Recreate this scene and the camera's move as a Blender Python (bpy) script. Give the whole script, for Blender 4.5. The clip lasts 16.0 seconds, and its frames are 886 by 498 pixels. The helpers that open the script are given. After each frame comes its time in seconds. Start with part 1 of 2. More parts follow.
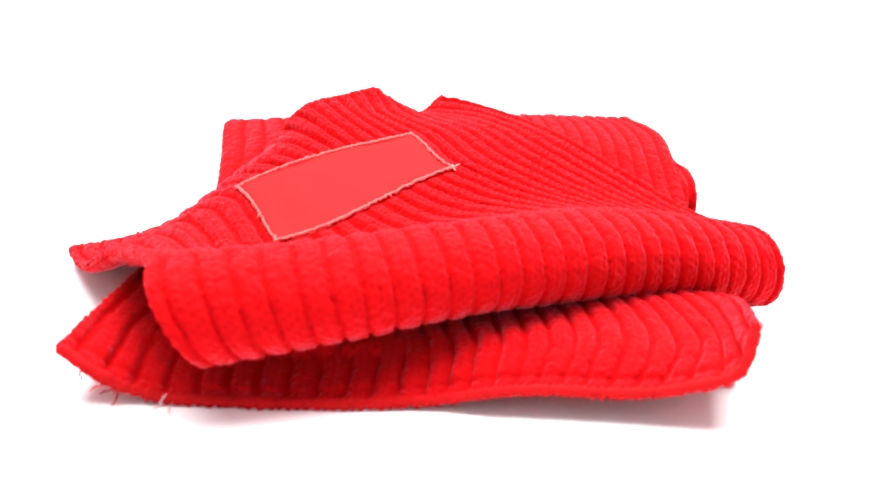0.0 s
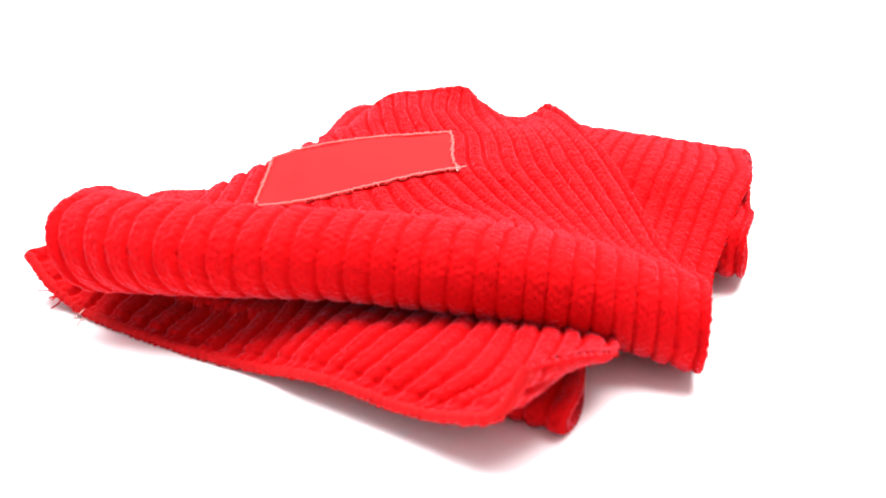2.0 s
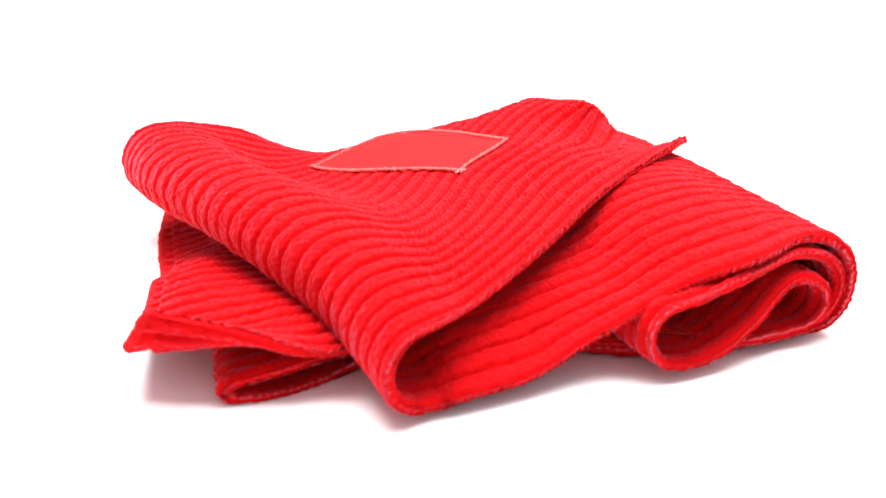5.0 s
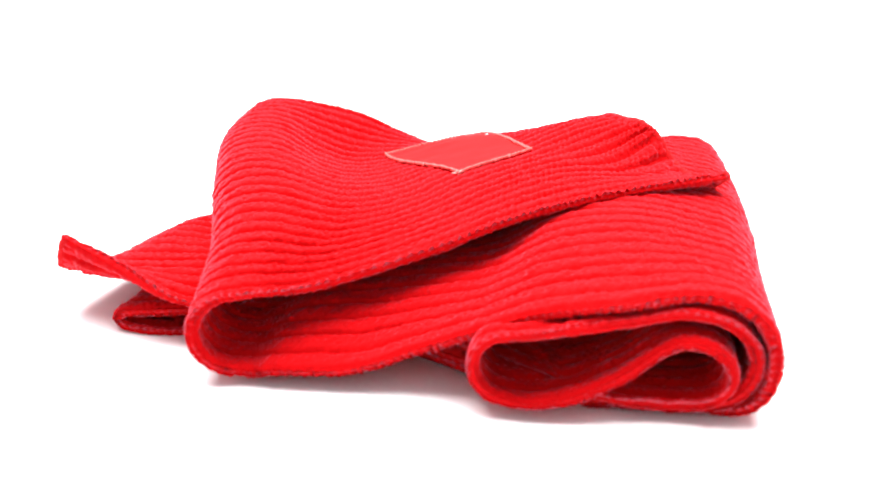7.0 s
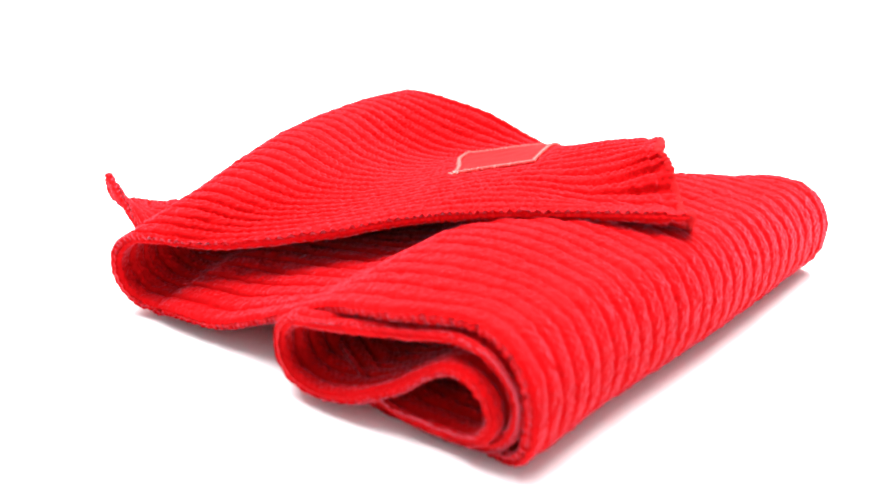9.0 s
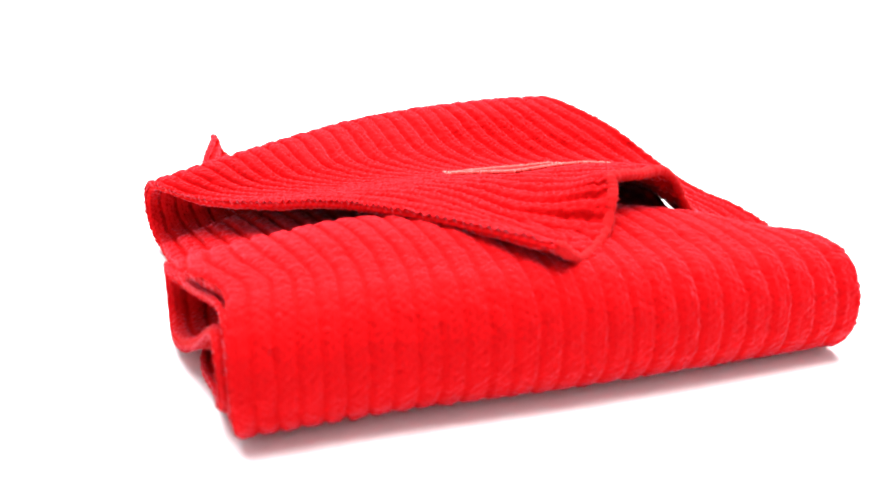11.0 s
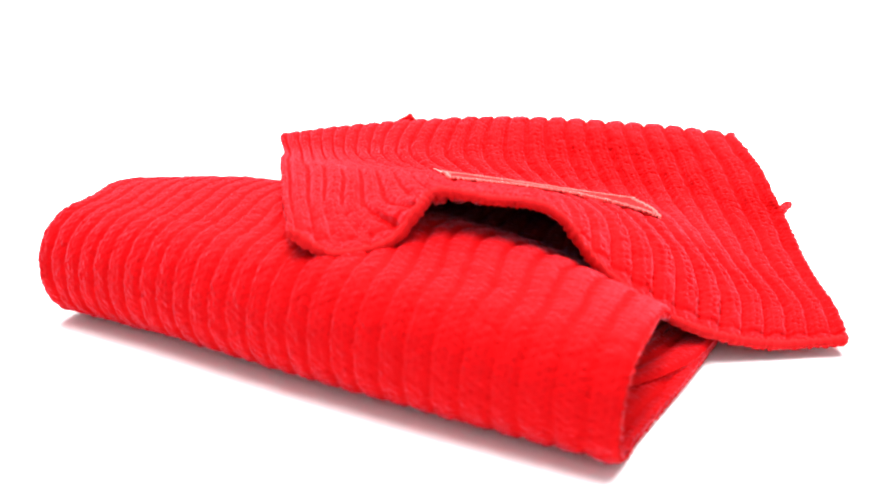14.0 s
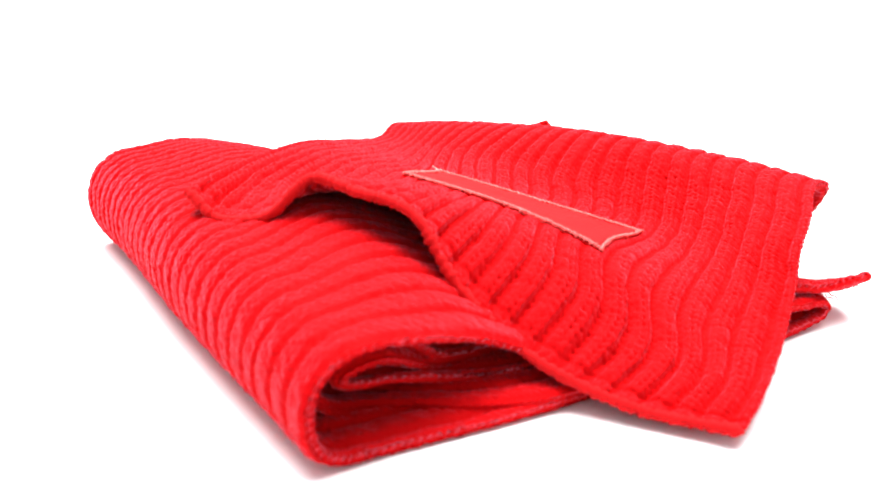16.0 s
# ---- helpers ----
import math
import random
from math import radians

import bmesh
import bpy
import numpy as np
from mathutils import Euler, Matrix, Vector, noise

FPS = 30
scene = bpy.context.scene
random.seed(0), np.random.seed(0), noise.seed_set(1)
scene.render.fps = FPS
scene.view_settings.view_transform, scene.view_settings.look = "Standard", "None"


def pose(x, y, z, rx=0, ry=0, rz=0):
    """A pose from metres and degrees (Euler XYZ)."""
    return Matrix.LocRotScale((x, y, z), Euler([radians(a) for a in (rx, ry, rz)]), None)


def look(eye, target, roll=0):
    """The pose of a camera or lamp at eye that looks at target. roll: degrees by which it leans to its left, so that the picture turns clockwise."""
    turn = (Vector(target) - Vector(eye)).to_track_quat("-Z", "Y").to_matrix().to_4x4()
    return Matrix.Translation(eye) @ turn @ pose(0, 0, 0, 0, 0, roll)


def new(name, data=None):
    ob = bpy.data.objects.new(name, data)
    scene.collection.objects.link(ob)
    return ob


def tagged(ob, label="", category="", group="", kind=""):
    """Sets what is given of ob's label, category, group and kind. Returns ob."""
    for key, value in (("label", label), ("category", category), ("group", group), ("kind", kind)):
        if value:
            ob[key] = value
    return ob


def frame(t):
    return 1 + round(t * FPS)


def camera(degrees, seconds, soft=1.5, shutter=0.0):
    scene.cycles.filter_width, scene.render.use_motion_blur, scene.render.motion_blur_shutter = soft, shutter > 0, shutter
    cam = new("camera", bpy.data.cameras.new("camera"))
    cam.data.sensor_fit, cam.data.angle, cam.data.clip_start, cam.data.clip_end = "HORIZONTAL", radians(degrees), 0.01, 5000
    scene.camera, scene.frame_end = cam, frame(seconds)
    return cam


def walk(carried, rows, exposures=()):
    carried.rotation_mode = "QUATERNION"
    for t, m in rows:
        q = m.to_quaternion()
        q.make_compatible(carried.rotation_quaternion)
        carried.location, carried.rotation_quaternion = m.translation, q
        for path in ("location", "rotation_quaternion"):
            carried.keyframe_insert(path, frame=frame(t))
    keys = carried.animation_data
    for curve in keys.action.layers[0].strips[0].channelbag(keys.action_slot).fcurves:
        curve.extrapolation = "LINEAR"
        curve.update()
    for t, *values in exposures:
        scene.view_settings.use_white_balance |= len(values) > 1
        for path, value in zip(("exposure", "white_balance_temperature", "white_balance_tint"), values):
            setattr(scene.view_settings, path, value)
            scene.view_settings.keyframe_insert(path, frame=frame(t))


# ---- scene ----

# ---- camera: fixed, looking down on a slowly turning scarf ----
SIZE = 0.40                      # horizontal metres from the lens to the turning axis
GROUND = -0.006                  # table level in the scarf's own units
cam = camera(52.06, 16.0, soft=1.8)
eye = (0.0, -SIZE, 0.4133 * SIZE)
aim = Vector((math.sin(radians(-0.31)) * math.cos(radians(-21.36)),
              math.cos(radians(-0.31)) * math.cos(radians(-21.36)), math.sin(radians(-21.36))))
rest = look(eye, Vector(eye) + aim, 1.40)
cam.data.dof.use_dof, cam.data.dof.focus_distance, cam.data.dof.aperture_fstop = True, 0.425, 10.0
walk(cam, [(0.0, rest), (16.0, rest)], exposures=[(0.0, 0.0), (16.0, 0.0)])

# ---- light: a white studio, one large soft box overhead ----
world = bpy.data.worlds.new("studio")
world.use_nodes = True
world.node_tree.nodes["Background"].inputs[0].default_value = (0.97, 0.94, 1.0, 1)
world.node_tree.nodes["Background"].inputs[1].default_value = 0.78
scene.world = world


def softbox(name, where, target, size, watts):
    lamp = bpy.data.lights.new(name, "AREA")
    lamp.shape, lamp.size, lamp.size_y, lamp.energy = "RECTANGLE", size, size, watts
    ob = new(name, lamp)
    ob.matrix_world = look(where, target)
    return ob


softbox("softbox_top", (0.0, 0.26, 1.10), (0, 0, 0.03), 1.30, 76)


# ---- materials ----
def material(name):
    m = bpy.data.materials.new(name)
    m.use_nodes = True
    return m, m.node_tree.nodes, m.node_tree.links, m.node_tree.nodes["Principled BSDF"]


def maths(nodes, links, op, a, b=None):
    n = nodes.new("ShaderNodeMath")
    n.operation = op
    for k, value in enumerate((a, b)):
        if value is None:
            continue
        if isinstance(value, (int, float)):
            n.inputs[k].default_value = value
        else:
            links.new(value, n.inputs[k])
    return n.outputs[0]


RIBS = 27                        # ribs across the scarf
COLS = 4                         # columns of stitches on a rib
STITCH = 0.0075                  # length of a stitch, in scarf units


def knit_material(name, colour):
    m, nodes, links, bsdf = material(name)
    uv = nodes.new("ShaderNodeUVMap")
    uv.uv_map = "weave"
    split = nodes.new("ShaderNodeSeparateXYZ")
    links.new(uv.outputs[0], split.inputs[0])
    along, across = split.outputs[0], split.outputs[1]
    # a knit face: rounded columns, with a small hole between two columns at every stitch, offset from column to column
    col = maths(nodes, links, "MULTIPLY", across, float(RIBS * COLS))
    inside = maths(nodes, links, "FRACT", col)
    bulge = maths(nodes, links, "SINE", maths(nodes, links, "MULTIPLY", inside, math.pi))
    seam = maths(nodes, links, "FLOOR", maths(nodes, links, "ADD", col, 0.5))
    turn = maths(nodes, links, "MULTIPLY", maths(nodes, links, "MODULO", seam, 2.0), 0.5)
    row = maths(nodes, links, "ADD", maths(nodes, links, "MULTIPLY", along, 1.0 / STITCH), turn)
    wave = maths(nodes, links, "MULTIPLY", maths(nodes, links, "ADD",
                 maths(nodes, links, "SINE", maths(nodes, links, "MULTIPLY", row, 2 * math.pi)), 1.0), 0.5)
    # slanted loops of yarn on the columns
    side = maths(nodes, links, "ABSOLUTE", maths(nodes, links, "SUBTRACT", inside, 0.5))
    slant = maths(nodes, links, "ADD", maths(nodes, links, "MULTIPLY", along, 1.0 / STITCH), maths(nodes, links, "MULTIPLY", side, 1.4))
    loop = maths(nodes, links, "ABSOLUTE", maths(nodes, links, "SINE", maths(nodes, links, "MULTIPLY", slant, math.pi)))
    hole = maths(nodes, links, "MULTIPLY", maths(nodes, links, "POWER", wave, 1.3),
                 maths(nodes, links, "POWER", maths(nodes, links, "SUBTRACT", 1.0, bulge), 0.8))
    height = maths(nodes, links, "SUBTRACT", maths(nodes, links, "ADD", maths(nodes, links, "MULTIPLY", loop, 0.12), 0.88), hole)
    coord = nodes.new("ShaderNodeTexCoord")
    fuzz = nodes.new("ShaderNodeTexNoise")
    fuzz.inputs["Scale"].default_value = 1400
    fuzz.inputs["Detail"].default_value = 4
    links.new(coord.outputs["Object"], fuzz.inputs["Vector"])
    total = maths(nodes, links, "ADD", height, maths(nodes, links, "MULTIPLY", fuzz.outputs[0], 0.6))
    bump = nodes.new("ShaderNodeBump")
    bump.inputs["Strength"].default_value = 0.5
    bump.inputs["Distance"].default_value = 0.0013
    links.new(total, bump.inputs["Height"])
    links.new(bump.outputs[0], bsdf.inputs["Normal"])
    big = nodes.new("ShaderNodeTexNoise")
    big.inputs["Scale"].default_value = 45
    links.new(coord.outputs["Object"], big.inputs["Vector"])
    # base colour slightly darker in the stitch holes to imitate shade, plus random tone
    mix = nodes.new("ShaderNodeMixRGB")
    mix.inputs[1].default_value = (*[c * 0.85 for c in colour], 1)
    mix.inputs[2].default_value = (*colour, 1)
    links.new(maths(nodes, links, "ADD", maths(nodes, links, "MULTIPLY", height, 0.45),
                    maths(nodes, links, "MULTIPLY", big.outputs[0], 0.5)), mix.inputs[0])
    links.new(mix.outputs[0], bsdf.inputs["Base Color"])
    bsdf.inputs["Roughness"].default_value = 0.62
    bsdf.inputs["Specular IOR Level"].default_value = 0.015
    # fuzz sheen on the rib crowns, cut in furrows and holes to imitate shade
    crown = maths(nodes, links, "ABSOLUTE", maths(nodes, links, "SUBTRACT", maths(nodes, links, "FRACT", maths(nodes, links, "MULTIPLY", across, float(RIBS))), 0.5))
    ramp = nodes.new("ShaderNodeMapRange")
    ramp.interpolation_type = "SMOOTHSTEP"
    for k, value in ((1, 0.08), (2, 0.24), (3, 0.03), (4, 0.26)):
        ramp.inputs[k].default_value = value
    links.new(crown, ramp.inputs[0])
    links.new(maths(nodes, links, "MULTIPLY", ramp.outputs[0], maths(nodes, links, "SUBTRACT", 1.0, hole)), bsdf.inputs["Sheen Weight"])
    bsdf.inputs["Sheen Roughness"].default_value = 0.38
    bsdf.inputs["Sheen Tint"].default_value = (1.0, 0.52, 0.74, 1)
    return m


def plain_material(name, colour, rough, grain=300, depth=0.0002, vary=0.12, sheen=0.0, gloss=0.12):
    m, nodes, links, bsdf = material(name)
    coord = nodes.new("ShaderNodeTexCoord")
    noise_fine = nodes.new("ShaderNodeTexNoise")
    noise_fine.inputs["Scale"].default_value = grain
    noise_fine.inputs["Detail"].default_value = 5
    noise_big = nodes.new("ShaderNodeTexNoise")
    noise_big.inputs["Scale"].default_value = grain / 9
    for n in (noise_fine, noise_big):
        links.new(coord.outputs["Object"], n.inputs["Vector"])
    mix = nodes.new("ShaderNodeMixRGB")
    mix.inputs[1].default_value = (*[c * (1 - vary) for c in colour], 1)
    mix.inputs[2].default_value = (*colour, 1)
    links.new(noise_big.outputs[0], mix.inputs[0])
    links.new(mix.outputs[0], bsdf.inputs["Base Color"])
    bump = nodes.new("ShaderNodeBump")
    bump.inputs["Strength"].default_value = 0.5
    bump.inputs["Distance"].default_value = depth
    links.new(noise_fine.outputs[0], bump.inputs["Height"])
    links.new(bump.outputs[0], bsdf.inputs["Normal"])
    bsdf.inputs["Roughness"].default_value = rough
    bsdf.inputs["Sheen Weight"].default_value = sheen
    bsdf.inputs["Sheen Tint"].default_value = (1.0, 0.2, 0.25, 1)
    bsdf.inputs["Specular IOR Level"].default_value = gloss
    return m


RED_KNIT = knit_material("red_knit", (0.47, 0.0022, 0.0036))
LEATHER = plain_material("red_leather", (0.45, 0.0066, 0.0080), 0.72, 900, 0.00012, 0.08, gloss=0.07)
THREAD = plain_material("pink_thread", (0.80, 0.12, 0.11), 0.42, 2500, 0.0002, 0.25, gloss=0.2)
PALE_THREAD = plain_material("pale_thread", (0.80, 0.50, 0.46), 0.5, 2500, 0.0002, 0.2, gloss=0.5)
RED_YARN = plain_material("red_yarn", (0.47, 0.0028, 0.0045), 0.9, 1300, 0.0007, 0.2, 0.1)
WHITE = plain_material("white_table", (0.95, 0.94, 0.945), 0.6, 60, 0.00005, 0.01)


def part(name, verts, quads, mat, parent, label="", uvs=None):
    """Links one smooth mesh of quads under its thing."""
    verts, quads = np.asarray(verts, np.float32), np.asarray(quads, np.int32)
    mesh = bpy.data.meshes.new(name)
    mesh.vertices.add(len(verts))
    mesh.vertices.foreach_set("co", verts.ravel())
    mesh.loops.add(quads.size)
    mesh.loops.foreach_set("vertex_index", quads.ravel())
    mesh.polygons.add(len(quads))
    mesh.polygons.foreach_set("loop_start", np.arange(0, quads.size, 4, dtype=np.int32))
    mesh.polygons.foreach_set("use_smooth", np.ones(len(quads), dtype=bool))
    if uvs is not None:
        layer = mesh.uv_layers.new(name="weave")
        layer.data.foreach_set("uv", np.asarray(uvs, np.float32)[quads.ravel()].ravel())
    mesh.update(calc_edges=True)
    mesh.validate()
    mesh.materials.append(mat)
    ob = new(name, mesh)
    ob.parent = parent
    return tagged(ob, label) if label else ob


# ---- table ----
bm = bmesh.new()
bmesh.ops.create_grid(bm, x_segments=8, y_segments=8, size=6.0)
table_mesh = bpy.data.meshes.new("ground")
bm.to_mesh(table_mesh)
bm.free()
table_mesh.materials.append(WHITE)
tagged(new("ground", table_mesh), "seamless bright white studio table top", "ground", kind="structure")

# ---- the scarf: one long knitted strip, laid in folds ----
THICK = 0.011                    # thickness of the cloth, in scarf units


def bend(sections, down, n=7, soft=1.0):
    """Stations round a fold. A section: v, the fold's axis there (x, y, z), its half depth and half height, the heading of its back in
    degrees, and how far the lower layer shifts in x; down: from the upper layer to the lower, or back; soft: 1 round, less makes the lower half boxier."""
    rows = []
    for k in range(n):
        a = math.pi * (0.5 - k / (n - 1)) * (1 if down else -1)
        e = soft if a < 0 else 1.0
        c, s = abs(math.cos(a)) ** e, math.copysign(abs(math.sin(a)) ** e, math.sin(a))
        rows.append([(v, x + math.cos(radians(o)) * r * c - skew * s / 2, y + math.sin(radians(o)) * r * c, z + h * s)
                     for v, x, y, z, r, h, o, skew in sections])
    return rows


def across(*points):
    """One station: (v, x, y, z) from the right edge, v = 0, to the left edge, v = 1."""
    return [list(points)]


stations = []
# free end with its arched hem, and the flap that carries the label
stations += across((0, -.012, .303, .134), (.09, -.052, .275, .112), (.135, -.082, .246, .122), (.18, -.096, .224, .148), (.25, -.103, .206, .160),
                   (.33, -.142, .184, .155), (.45, -.197, .149, .140), (.53, -.231, .134, .096), (.63, -.279, .108, .054),
                   (.82, -.364, .043, .012), (1, -.442, -.019, .009))
stations += across((0, .043, .243, .133), (.12, -.002, .203, .123), (.25, -.077, .158, .138), (.45, -.160, .097, .134),
                   (.60, -.236, .053, .096), (.80, -.336, -.013, .032), (1, -.422, -.061, .019))
LABEL_TOP = len(stations)
stations += across((0, .101, .174, .128), (.31, -.048, .087, .126), (.705, -.239, -.027, .087), (.86, -.316, -.077, .046), (1, -.387, -.119, .030))
LABEL_BOTTOM = len(stations)
stations += across((0, .165, .099, .116), (.31, .006, .013, .105), (.705, -.175, -.138, .066), (1, -.342, -.186, .066))
stations += across((0, .214, .040, .098), (.33, .056, -.035, .092), (.70, -.145, -.178, .068), (1, -.318, -.216, .087))
stations += across((0, .278, -.044, .078), (.35, .106, -.088, .095), (.70, -.113, -.212, .088), (1, -.289, -.262, .104))
# front fold
FOLD_FROM = len(stations)
stations += bend([(0, .330, -.102, .045, .039, .036, -69, 0), (.2, .222, -.132, .066, .043, .037, -71, 0),
                  (.5, .045, -.214, .087, .049, .035, -73, 0), (.78, -.111, -.286, .086, .051, .036, -79, .019),
                  (1, -.220, -.328, .081, .040, .037, -85, .045)], True, 9)
# layer that runs to the back over the inner loop
stations += across((0, .325, -.068, .012), (.12, .258, -.065, .039), (.5, .047, -.113, .054), (1, -.219, -.240, .043))
stations += across((0, .312, -.004, .017), (.12, .241, -.002, .045), (.5, .026, -.048, .060), (1, -.245, -.157, .044))
stations += across((0, .299, .049, .037), (.12, .233, .047, .056), (.5, .015, .017, .069), (1, -.268, -.065, .047))
stations += across((0, .296, .102, .062), (.5, .004, .083, .085), (1, -.286, .008, .034))
stations += across((0, .294, .154, .085), (.22, .162, .145, .106), (.5, -.005, .131, .107), (.8, -.184, .111, .084), (1, -.294, .073, .036))
stations += across((0, .290, .222, .102), (.22, .151, .215, .119), (.5, -.007, .207, .120), (.7, -.119, .191, .117), (.88, -.231, .175, .098), (1, -.302, .150, .070))
# outer turn of the back roll
ROLL_FROM = len(stations)
stations += bend([(0, .259, .298, .054, .051, .052, 83, -.004), (.22, .140, .286, .056, .053, .053, 87, 0), (.5, -.025, .280, .056, .052, .053, 93, 0),
                  (1, -.320, .258, .049, .048, .047, 93, 0)], True, 11, 0.75)
# bottom layer to the low front fold, and back
HIDDEN_FROM = len(stations)
stations += across((0, .276, .194, .001), (1, -.326, .144, .001))
stations += across((0, .215, -.089, .006), (1, -.331, -.071, .006))
stations += bend([(0, .268, -.245, .008, .023, .010, -87, 0), (1, -.325, -.247, .016, .024, .011, -87, 0)], False, 5)
stations += across((0, .215, -.088, .015), (1, -.326, -.070, .018))
stations += across((0, .278, .195, .009), (1, -.312, .145, .009))
# inner turn of the roll and the inner loop
stations += bend([(0, .268, .284, .050, .051, .042, 93, 0), (1, -.264, .238, .045, .044, .037, 93, 0)], False, 9)
stations += across((0, .288, .225, .086), (1, -.258, .196, .060))
stations += across((0, .302, .176, .078), (1, -.252, .150, .028))
stations += bend([(0, .314, .137, .042, .031, .030, -87, 0), (1, -.242, .038, .022, .019, .005, -87, 0)], True, 9)
stations += across((0, .306, .184, .017), (1, -.251, .094, .018))
stations += across((0, .292, .224, .036), (1, -.259, .160, .026))
stations += bend([(0, .275, .282, .041, .035, .029, 93, 0), (1, -.267, .222, .040, .034, .010, 93, 0)], True, 9)
# last layer, to the free end that lies in front
HIDDEN_TO = len(stations) + 1
stations += across((0, .286, .215, .014), (1, -.274, .150, .018))
stations += across((0, .250, .101, .018), (1, -.286, .091, .016))
stations += across((0, .222, -.105, .025), (.5, -.028, -.137, .031), (1, -.322, -.125, .032))
stations += across((0, .281, -.194, .045), (.2, .163, -.220, .044), (.5, -.032, -.235, .028), (.8, -.210, -.240, .022), (1, -.312, -.200, .048))
stations += across((0, .273, -.253, .067), (.09, .238, -.280, .044), (.25, .135, -.283, .042), (.38, .052, -.282, .037), (.5, -.022, -.277, .020),
                   (.8, -.216, -.285, .010), (1, -.324, -.255, .042))
stations += across((0, .257, -.322, .084), (.06, .242, -.341, .048), (.12, .197, -.339, .030), (.20, .146, -.334, .021),
                   (.29, .092, -.331, .021), (.38, .042, -.329, .016), (.46, -.004, -.323, .004), (.60, -.090, -.327, -.001),
                   (.75, -.180, -.328, -.001), (.84, -.238, -.325, -.001), (.94, -.296, -.324, .021), (1, -.328, -.322, .046))


def hermite(xs, ys, at):
    """Smooth curve through points on uneven knots."""
    xs, ys = np.asarray(xs, float), np.asarray(ys, float)
    slope = np.gradient(ys, xs, axis=0) if len(xs) > 2 else np.repeat((ys[1:] - ys[:1]) / (xs[1] - xs[0]), 2, axis=0)
    k = np.clip(np.searchsorted(xs, at, side="right") - 1, 0, len(xs) - 2)
    h = (xs[k + 1] - xs[k])[:, None]
    s = ((at - xs[k]) / h[:, 0])[:, None]
    return ((1 + 2 * s) * (1 - s) ** 2 * ys[k] + s * (1 - s) ** 2 * h * slope[k]
            + s * s * (3 - 2 * s) * ys[k + 1] + s * s * (s - 1) * h * slope[k + 1])


# ribs of slightly uneven width
PER_RIB = 16
ticks = np.arange(RIBS * PER_RIB + 1) / PER_RIB
uneven = np.arange(2 * RIBS + 1) * 0.5
uneven[1:-1] += np.random.default_rng(3).uniform(-0.06, 0.06, 2 * RIBS - 1)
VS = np.interp(ticks, np.arange(2 * RIBS + 1) * 0.5, uneven) / RIBS
# the ribs widen towards the left edge
widths = np.cumsum(np.interp(np.linspace(0, 1, 401), (0, 0.5, 0.8, 1), (0.90, 0.95, 1.15, 1.30)))
VS = np.interp(VS, np.linspace(0, 1, 401), (widths - widths[0]) / (widths[-1] - widths[0]))
NV = len(VS)
rows = np.array([hermite([p[0] for p in st], [p[1:] for p in st], VS) for st in stations])
step = np.linalg.norm(np.diff(rows[:, ::28], axis=0), axis=2).mean(axis=1)
knots = np.concatenate([[0], np.cumsum(np.maximum(step, 0.004))])
# fine rows where the cloth shows, coarse ones where it lies inside the pile
run = np.concatenate([np.arange(0, knots[HIDDEN_FROM], 0.0015), np.arange(knots[HIDDEN_FROM], knots[HIDDEN_TO], 0.005),
                      np.arange(knots[HIDDEN_TO], knots[-1], 0.0019), knots[-1:]])
grid = hermite(knots, rows.reshape(len(rows), -1), run).reshape(len(run), NV, 3)

du, dv = np.gradient(grid, axis=0), np.gradient(grid, axis=1)
N = np.cross(dv, du)
N /= np.maximum(np.linalg.norm(N, axis=2, keepdims=True), 1e-9)
N *= 1 if N[5, NV // 2, 2] > 0 else -1


base = THICK / 2 - 0.0056       # the furrows' floor over the middle of the cloth


def smooth_noise(shape, cells):
    """Random field of that shape with about that many cells each way."""
    rng = np.random.default_rng(cells[0] * 7 + cells[1])
    coarse = rng.normal(size=(cells[0] + 2, cells[1] + 2))
    y, x = np.linspace(0, cells[0], shape[0]), np.linspace(0, cells[1], shape[1])
    iy, ix = y.astype(int), x.astype(int)
    fy, fx = (y - iy)[:, None], (x - ix)[None, :]
    fy, fx = fy * fy * (3 - 2 * fy), fx * fx * (3 - 2 * fx)
    g = lambda a, b: coarse[np.ix_(iy + a, ix + b)]
    return (g(0, 0) * (1 - fx) + g(0, 1) * fx) * (1 - fy) + (g(1, 0) * (1 - fx) + g(1, 1) * fx) * fy


STRETCH_AT = [knots[k] for k in (0, FOLD_FROM - 1, FOLD_FROM + 4, FOLD_FROM + 13, ROLL_FROM + 2, HIDDEN_FROM, len(knots) - 1)]


LABEL_AREA = (knots[LABEL_TOP], knots[LABEL_BOTTOM], 0.31, 0.705)


# the ribs wander a little from side to side
WANDER = 0.030 * smooth_noise((len(run), NV), (len(run) // 16, RIBS)) + 0.02 * smooth_noise((len(run), NV), (len(run) // 5, 2 * RIBS))


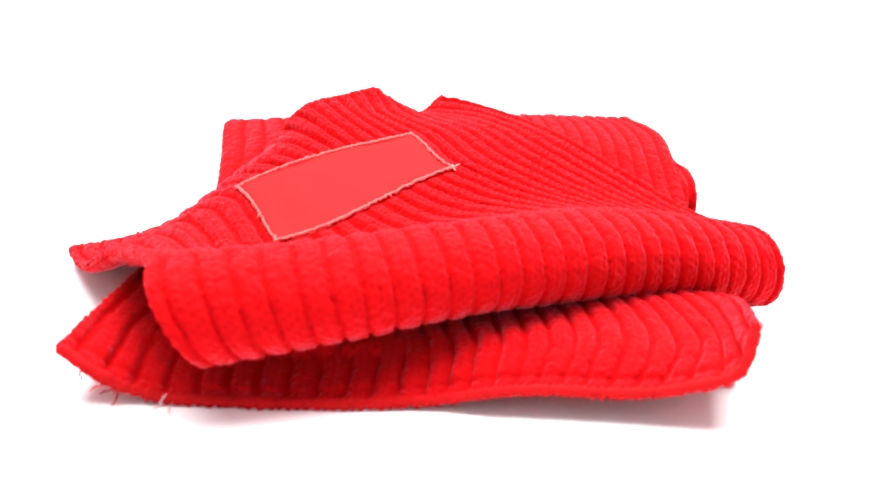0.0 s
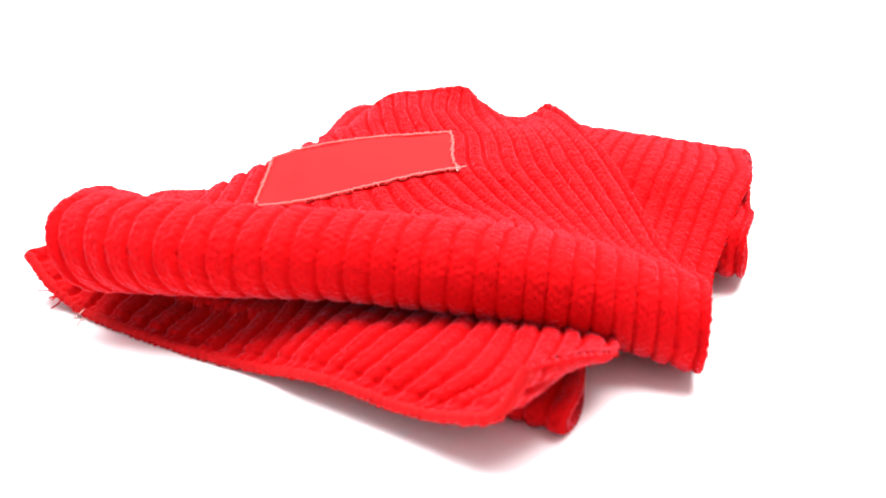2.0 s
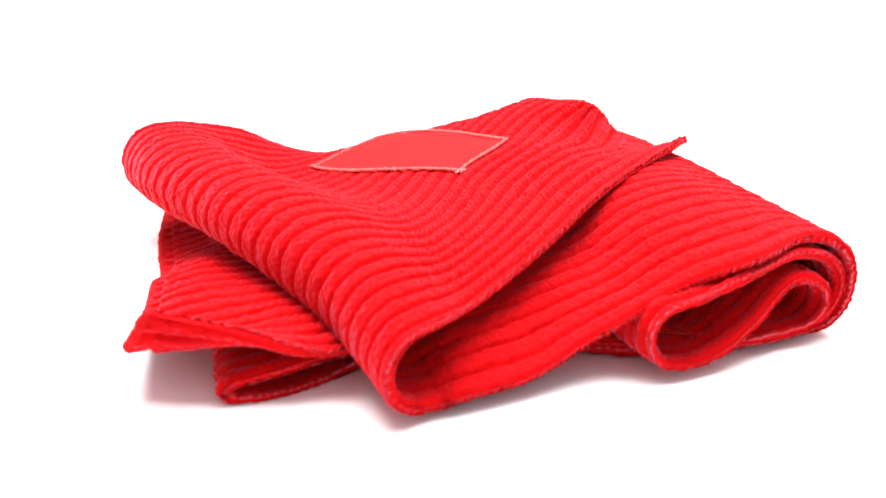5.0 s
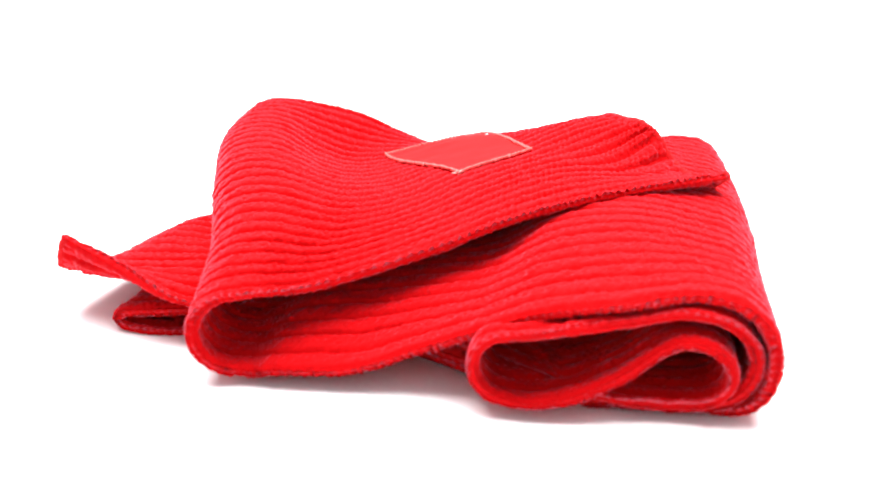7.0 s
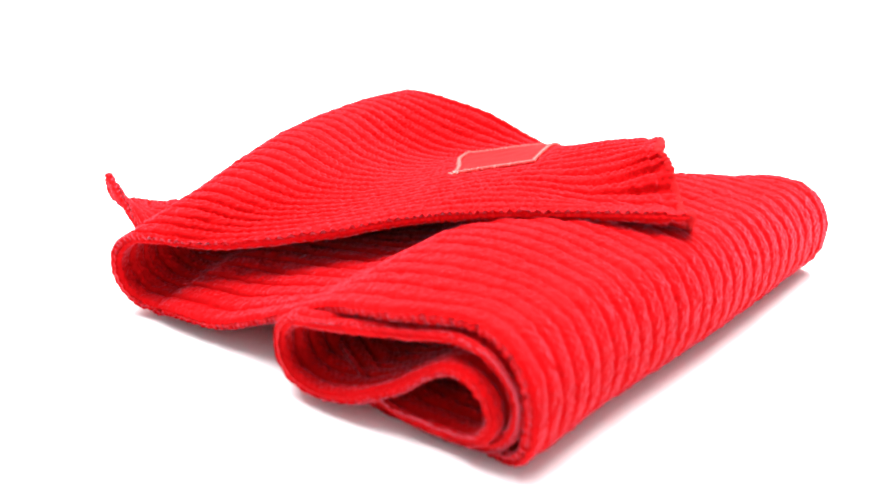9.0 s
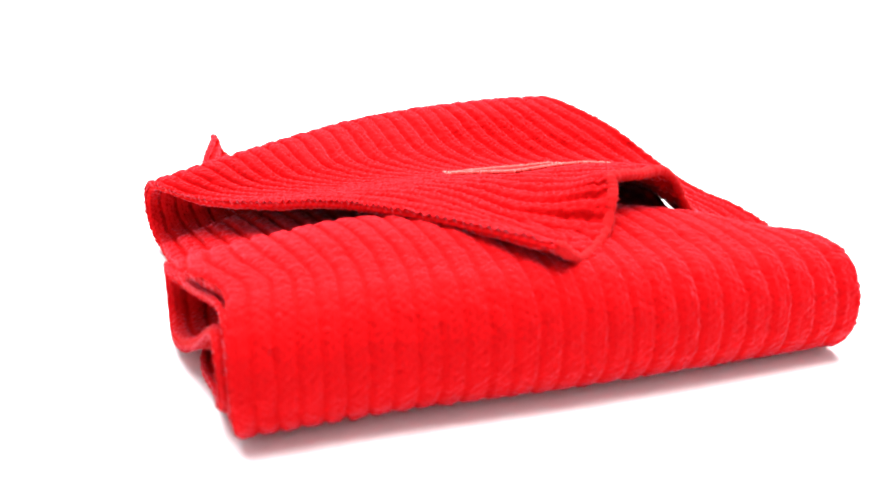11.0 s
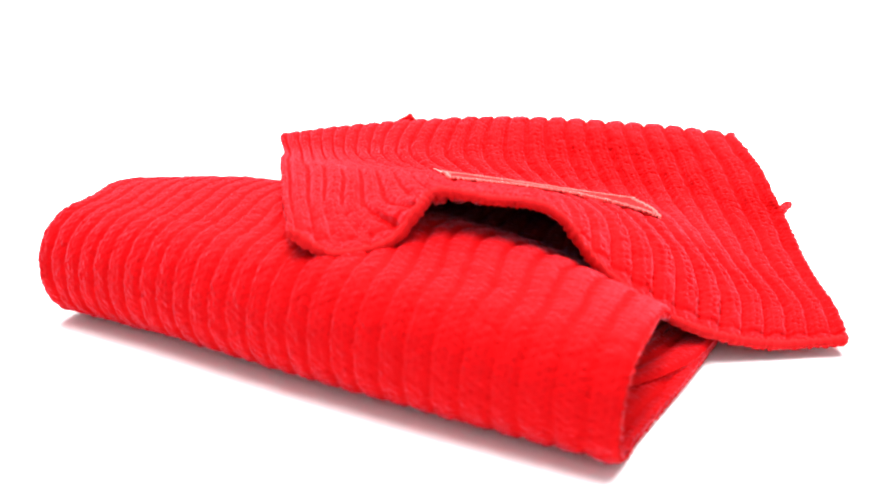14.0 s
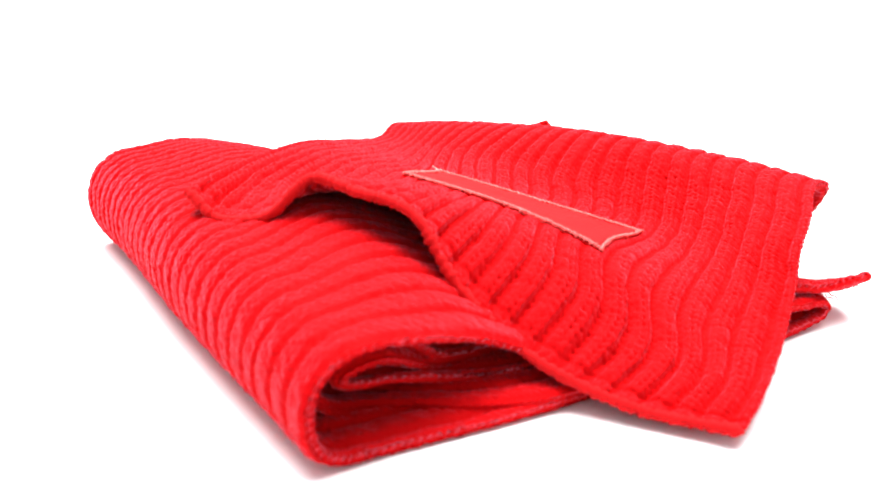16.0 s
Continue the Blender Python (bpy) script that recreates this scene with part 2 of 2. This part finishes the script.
def relief(shift):
    """Height of the knit over the cloth's face: broad ribs, narrow furrows, rows of stitches, uneven yarn."""
    across_v = ticks[None, :] + WANDER + 0.5 + shift
    x = np.abs((across_v % 1.0) - 0.5) * 2
    deep = 0.88 + 0.12 * np.clip(smooth_noise((len(run), NV), (40, 24)), -1, 1)
    # ribs lie open on the flap, closed on the front fold, stretched flat round the back roll
    slit = np.interp(run, STRETCH_AT, (0.80, 0.80, 0.85, 0.62, 0.28, 0.40, 0.9))[:, None]
    open_ = np.interp(run, STRETCH_AT, (0.85, 0.85, 0.08, 0.5, 0.16, 0.4, 0.6))[:, None]
    start = np.interp(run, STRETCH_AT, (0.60, 0.60, 0.74, 0.70, 0.68, 0.70, 0.64))[:, None]
    wide = np.clip((x - 0.42) / 0.28, 0, 1)
    ribs = 1 - 0.06 * x ** 2 - 0.34 * open_ * wide * wide * (3 - 2 * wide) - 0.70 * slit * deep * np.clip((x - start) / 0.22, 0, 1) ** 1.2
    col = (across_v * COLS) % 1.0
    turn = np.floor(across_v * COLS + 0.5) % 2 * 0.5
    holes = (1 - np.sin(math.pi * col) ** 0.9) * (0.5 + 0.5 * np.sin(2 * math.pi * (run[:, None] / STITCH + turn))) ** 1.5
    uneven_yarn = 0.85 + 0.3 * smooth_noise((len(run), NV), (len(run) // 6, NV // 8))
    h = 0.0066 * ribs - 0.0064 * holes * np.clip(uneven_yarn, 0.5, 1.3) * open_
    h += 0.0004 * smooth_noise((len(run), NV), (260, 60)) + 0.0005 * smooth_noise((len(run), NV), (len(run) // 2, NV // 3))
    if shift == 0:
        # the label presses the ribs flat
        near_u = np.clip(np.minimum(run - LABEL_AREA[0] + 0.010, LABEL_AREA[1] + 0.010 - run) / 0.010, 0, 1)[:, None]
        near_v = np.clip(np.minimum(VS - LABEL_AREA[2] + 0.012, LABEL_AREA[3] + 0.012 - VS) / 0.012, 0, 1)[None, :]
        press = near_u * near_v
        h = h * (1 - 0.85 * press) + 0.0056 * 0.85 * press
    # sewn hems at both ends: ribs pressed flat, a raised edge
    end = np.minimum(run, run[-1] - run)[:, None]
    hem = np.clip(1 - end / 0.016, 0, 1) ** 0.5
    edge = np.exp(-((end - 0.004) / 0.004) ** 2) * (0.6 + 0.4 * np.sin(2 * math.pi * VS[None, :] * RIBS * 2.5))
    h = h * (1 - 0.5 * hem) + 0.0022 * edge - 0.0016 * np.exp(-((end - 0.014) / 0.0025) ** 2)
    side = np.minimum(VS, 1 - VS)[None, :] * 0.62
    h = h - 0.0012 * np.clip(1 - side / 0.004, 0, 1) ** 2
    rim = np.clip(1 - side / 0.010, 0, 1)
    return np.maximum(base + h, -0.004 + 0.006 * rim)


# knobbly selvedges
knob = 0.0009 * np.clip(np.sin(2 * math.pi * run / (STITCH * 1.35)), -0.3, 1) * (1 + 0.4 * smooth_noise((len(run), 2), (len(run) // 5, 1))[:, 0])
out_v = dv / np.maximum(np.linalg.norm(dv, axis=2, keepdims=True), 1e-9)
for k, share in enumerate((1.0, 0.6, 0.25)):
    grid[:, k] -= out_v[:, k] * (knob * share)[:, None]
    grid[:, -1 - k] += out_v[:, -1 - k] * (knob * share)[:, None]
top = grid + N * relief(0.0)[..., None]
low = grid - N * relief(0.5)[..., None]
for face in (top, low):
    face[..., 2] = np.maximum(face[..., 2], GROUND + 0.0008)


def to_world(p):
    return (np.asarray(p) - np.array([0, 0, GROUND])) * SIZE


def sheet(upper, lower):
    """Vertices and quads of a slab between two grids."""
    n, m = upper.shape[:2]
    ids = np.arange(n * m).reshape(n, m)
    face = np.stack([ids[:-1, :-1], ids[:-1, 1:], ids[1:, 1:], ids[1:, :-1]], -1).reshape(-1, 4)
    rim = np.concatenate([ids[:, 0], ids[-1, 1:], ids[::-1, -1][1:], ids[0, ::-1][1:-1]])
    after = np.roll(rim, -1)
    wall = np.stack([rim, after, after + n * m, rim + n * m], -1)
    return (np.concatenate([upper.reshape(-1, 3), lower.reshape(-1, 3)]),
            np.concatenate([face[:, ::-1], face + n * m, wall]))


def tube(points, radius, sides=6):
    """A round thread along points; closed at its ends by narrowing."""
    pts = np.asarray(points, float)
    tan = np.gradient(pts, axis=0)
    tan /= np.maximum(np.linalg.norm(tan, axis=1, keepdims=True), 1e-9)
    ref = np.where(np.abs(tan[:, 2:3]) > 0.9, np.array([[1.0, 0, 0]]), np.array([[0, 0, 1.0]]))
    e1 = np.cross(tan, ref)
    e1 /= np.linalg.norm(e1, axis=1, keepdims=True)
    e2 = np.cross(tan, e1)
    r = np.full(len(pts), radius)
    r[0] = r[-1] = radius * 0.25
    ang = np.linspace(0, 2 * math.pi, sides, endpoint=False)
    ring = pts[:, None] + r[:, None, None] * (np.cos(ang)[None, :, None] * e1[:, None] + np.sin(ang)[None, :, None] * e2[:, None])
    ids = np.arange(len(pts) * sides).reshape(len(pts), sides)
    nxt = np.roll(ids, -1, axis=1)
    return ring.reshape(-1, 3), np.stack([ids[:-1], nxt[:-1], nxt[1:], ids[1:]], -1).reshape(-1, 4)


def joined(pieces):
    """Several (vertices, quads) as one."""
    verts, quads, n = [], [], 0
    for v, q in pieces:
        verts.append(v)
        quads.append(q + n)
        n += len(v)
    return np.concatenate(verts), np.concatenate(quads)


scarf = tagged(new("scarf"), "bright red ribbed knitted scarf laid in loose folds", "scarf")
verts, quads = sheet(top, low)
uvs = np.stack(np.broadcast_arrays(run[:, None], (ticks[None, :] + WANDER) / RIBS), -1).reshape(-1, 2)
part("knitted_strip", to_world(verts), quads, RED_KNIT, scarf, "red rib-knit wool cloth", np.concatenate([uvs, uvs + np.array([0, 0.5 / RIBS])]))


# ---- the sewn label on the flap ----
def face_at(u, v, lift):
    """Points over the cloth's upper face, smoothed over the ribs; u: length run, v: across."""
    u, v = np.broadcast_arrays(np.asarray(u, float), np.asarray(v, float))
    fu, fv = np.interp(u, run, np.arange(len(run))), np.interp(v, VS, np.arange(NV))
    iu, iv = np.clip(fu.astype(int), 0, len(run) - 2), np.clip(fv.astype(int), 0, NV - 2)
    a, b = (fu - iu)[..., None], (fv - iv)[..., None]
    mix = lambda g: (g[iu, iv] * (1 - a) + g[iu + 1, iv] * a) * (1 - b) + (g[iu, iv + 1] * (1 - a) + g[iu + 1, iv + 1] * a) * b
    return mix(grid) + mix(N) * (base + 0.0060 + lift)


U0, U1, V0, V1 = LABEL_AREA
lu, lv = np.linspace(U0, U1, 40)[:, None], np.linspace(V0, V1, 90)[None, :]
wave = 0.0007 * smooth_noise((40, 90), (4, 9))
edge_in = np.minimum(np.minimum(lu - U0, U1 - lu), np.minimum(lv - V0, V1 - lv) * 0.6)
pillow = 0.0022 * np.clip(edge_in / 0.006, 0, 1) ** 0.6
upper = face_at(lu, lv, 0)
skin = upper + (N[int(np.searchsorted(run, U0)), NV // 2])[None, None] * (pillow + wave)[..., None]
verts, quads = sheet(skin, face_at(lu, lv, -0.004))
patch = part("label_patch", to_world(verts), quads, LEATHER, scarf, "plain red leather label sewn on with pink thread")

rng = np.random.default_rng(4)
border = []
for side in range(4):
    count = (74, 26, 74, 26)[side]
    for k in range(count):
        f0, f1 = (k + 0.05) / count, (k + 0.95) / count
        f = np.linspace(f0, f1, 4)
        inset_u, inset_v = 0.0015 + rng.normal() * 0.0006, 0.0025 + rng.normal() * 0.001
        if side % 2 == 0:
            v = V0 + (V1 - V0) * f
            u = np.full(4, (U0 + inset_u) if side == 0 else (U1 - inset_u)) + np.linspace(-1, 1, 4) * rng.normal() * 0.0012
        else:
            u = U0 + (U1 - U0) * f
            v = np.full(4, (V1 - inset_v) if side == 1 else (V0 + inset_v)) + np.linspace(-1, 1, 4) * rng.normal() * 0.002
        border.append(tube(face_at(u, v, 0.0018 + np.array([-0.001, 0.0012, 0.0012, -0.001])[:, None]), 0.0018, 5))
verts, quads = joined(border)
tagged(part("stitching", to_world(verts), quads, THREAD, patch, "row of pale pink thread stitches"), kind="stuff")


corner = face_at(np.array([U1 - 0.001]), np.array([V0 + 0.002]), 0.002)[0]
ends = []
for k in range(7):
    s7 = np.linspace(0, 1, 6)[:, None]
    way = rng.normal(size=3) * np.array([1, 1, 0.4]) + np.array([0.6, 0.2, 0.3])
    ends.append(tube(corner + rng.normal(size=3) * 0.0015 + way / np.linalg.norm(way) * s7 * rng.uniform(0.004, 0.010)
                     + np.cumsum(rng.normal(size=(6, 3)) * 0.0005, axis=0), 0.0006, 5))
verts, quads = joined(ends)
tagged(part("thread_ends", to_world(verts), quads, PALE_THREAD, patch, "frayed pale thread ends at the label's corner"), kind="stuff")


# ---- rolled hems and loose yarn ----
def rolled_hem(row_at):
    """A plump, uneven edge along a free end."""
    count = 240
    iv = np.linspace(0, NV - 1, count).astype(int)
    bumps = 0.0008 * np.sin(np.linspace(0, RIBS * 3.0 * 2 * math.pi, count)) + rng.normal(size=count) * 0.0005
    pts = grid[row_at, iv] + N[row_at, iv] * (rng.normal(size=(count, 1)) * 0.0002)
    pts[:, 2] = np.maximum(pts[:, 2], GROUND + 0.0050)
    verts, quads = tube(pts, 1.0, 8)
    centre = np.repeat(pts, 8, axis=0)
    verts = centre + (verts - centre) * np.repeat(0.0052 + bumps, 8)[:, None]
    return verts, quads


for row_at in (0, -1):
    verts, quads = rolled_hem(row_at)
    part("hem", to_world(verts), quads, RED_YARN, scarf, "plump rolled red hem")


def loose_ends(v, row_at, count, length):
    """A few frayed yarn ends at a corner."""
    out = []
    iv = int(v * (NV - 1))
    start = grid[row_at, iv]
    away = start - grid[abs(row_at) and -12 or 11, iv]
    away /= np.linalg.norm(away)
    for k in range(count):
        d = away + rng.normal(size=3) * 0.6
        d[2] = abs(d[2]) * 0.3 - 0.15
        s = np.linspace(0, 1, 7)[:, None]
        pts = start + rng.normal(size=3) * 0.004 + d * s * length + np.cumsum(rng.normal(size=(7, 3)) * 0.0012, axis=0) - np.array([0, 0, 0.006]) * s
        pts[:, 2] = np.maximum(pts[:, 2], GROUND + 0.001)
        out.append(tube(pts, 0.0008, 5))
    return joined(out)


for v, row_at, count, length, yarn, words in ((0.93, -1, 5, 0.012, RED_YARN, "frayed red yarn ends"), (0.965, -1, 3, 0.009, RED_YARN, "frayed red yarn ends"),
                                              (0.87, -1, 3, 0.007, PALE_THREAD, "pale frayed thread ends at the hem")):
    verts, quads = loose_ends(v, row_at, count, length)
    tagged(part("loose_yarn", to_world(verts), quads, yarn, scarf, words), kind="stuff")


def motions():
    walk(scarf, [(0.5 * k, pose(0, 0, 0, 0, 0, -14.95 * 0.5 * k)) for k in range(33)])


motions()
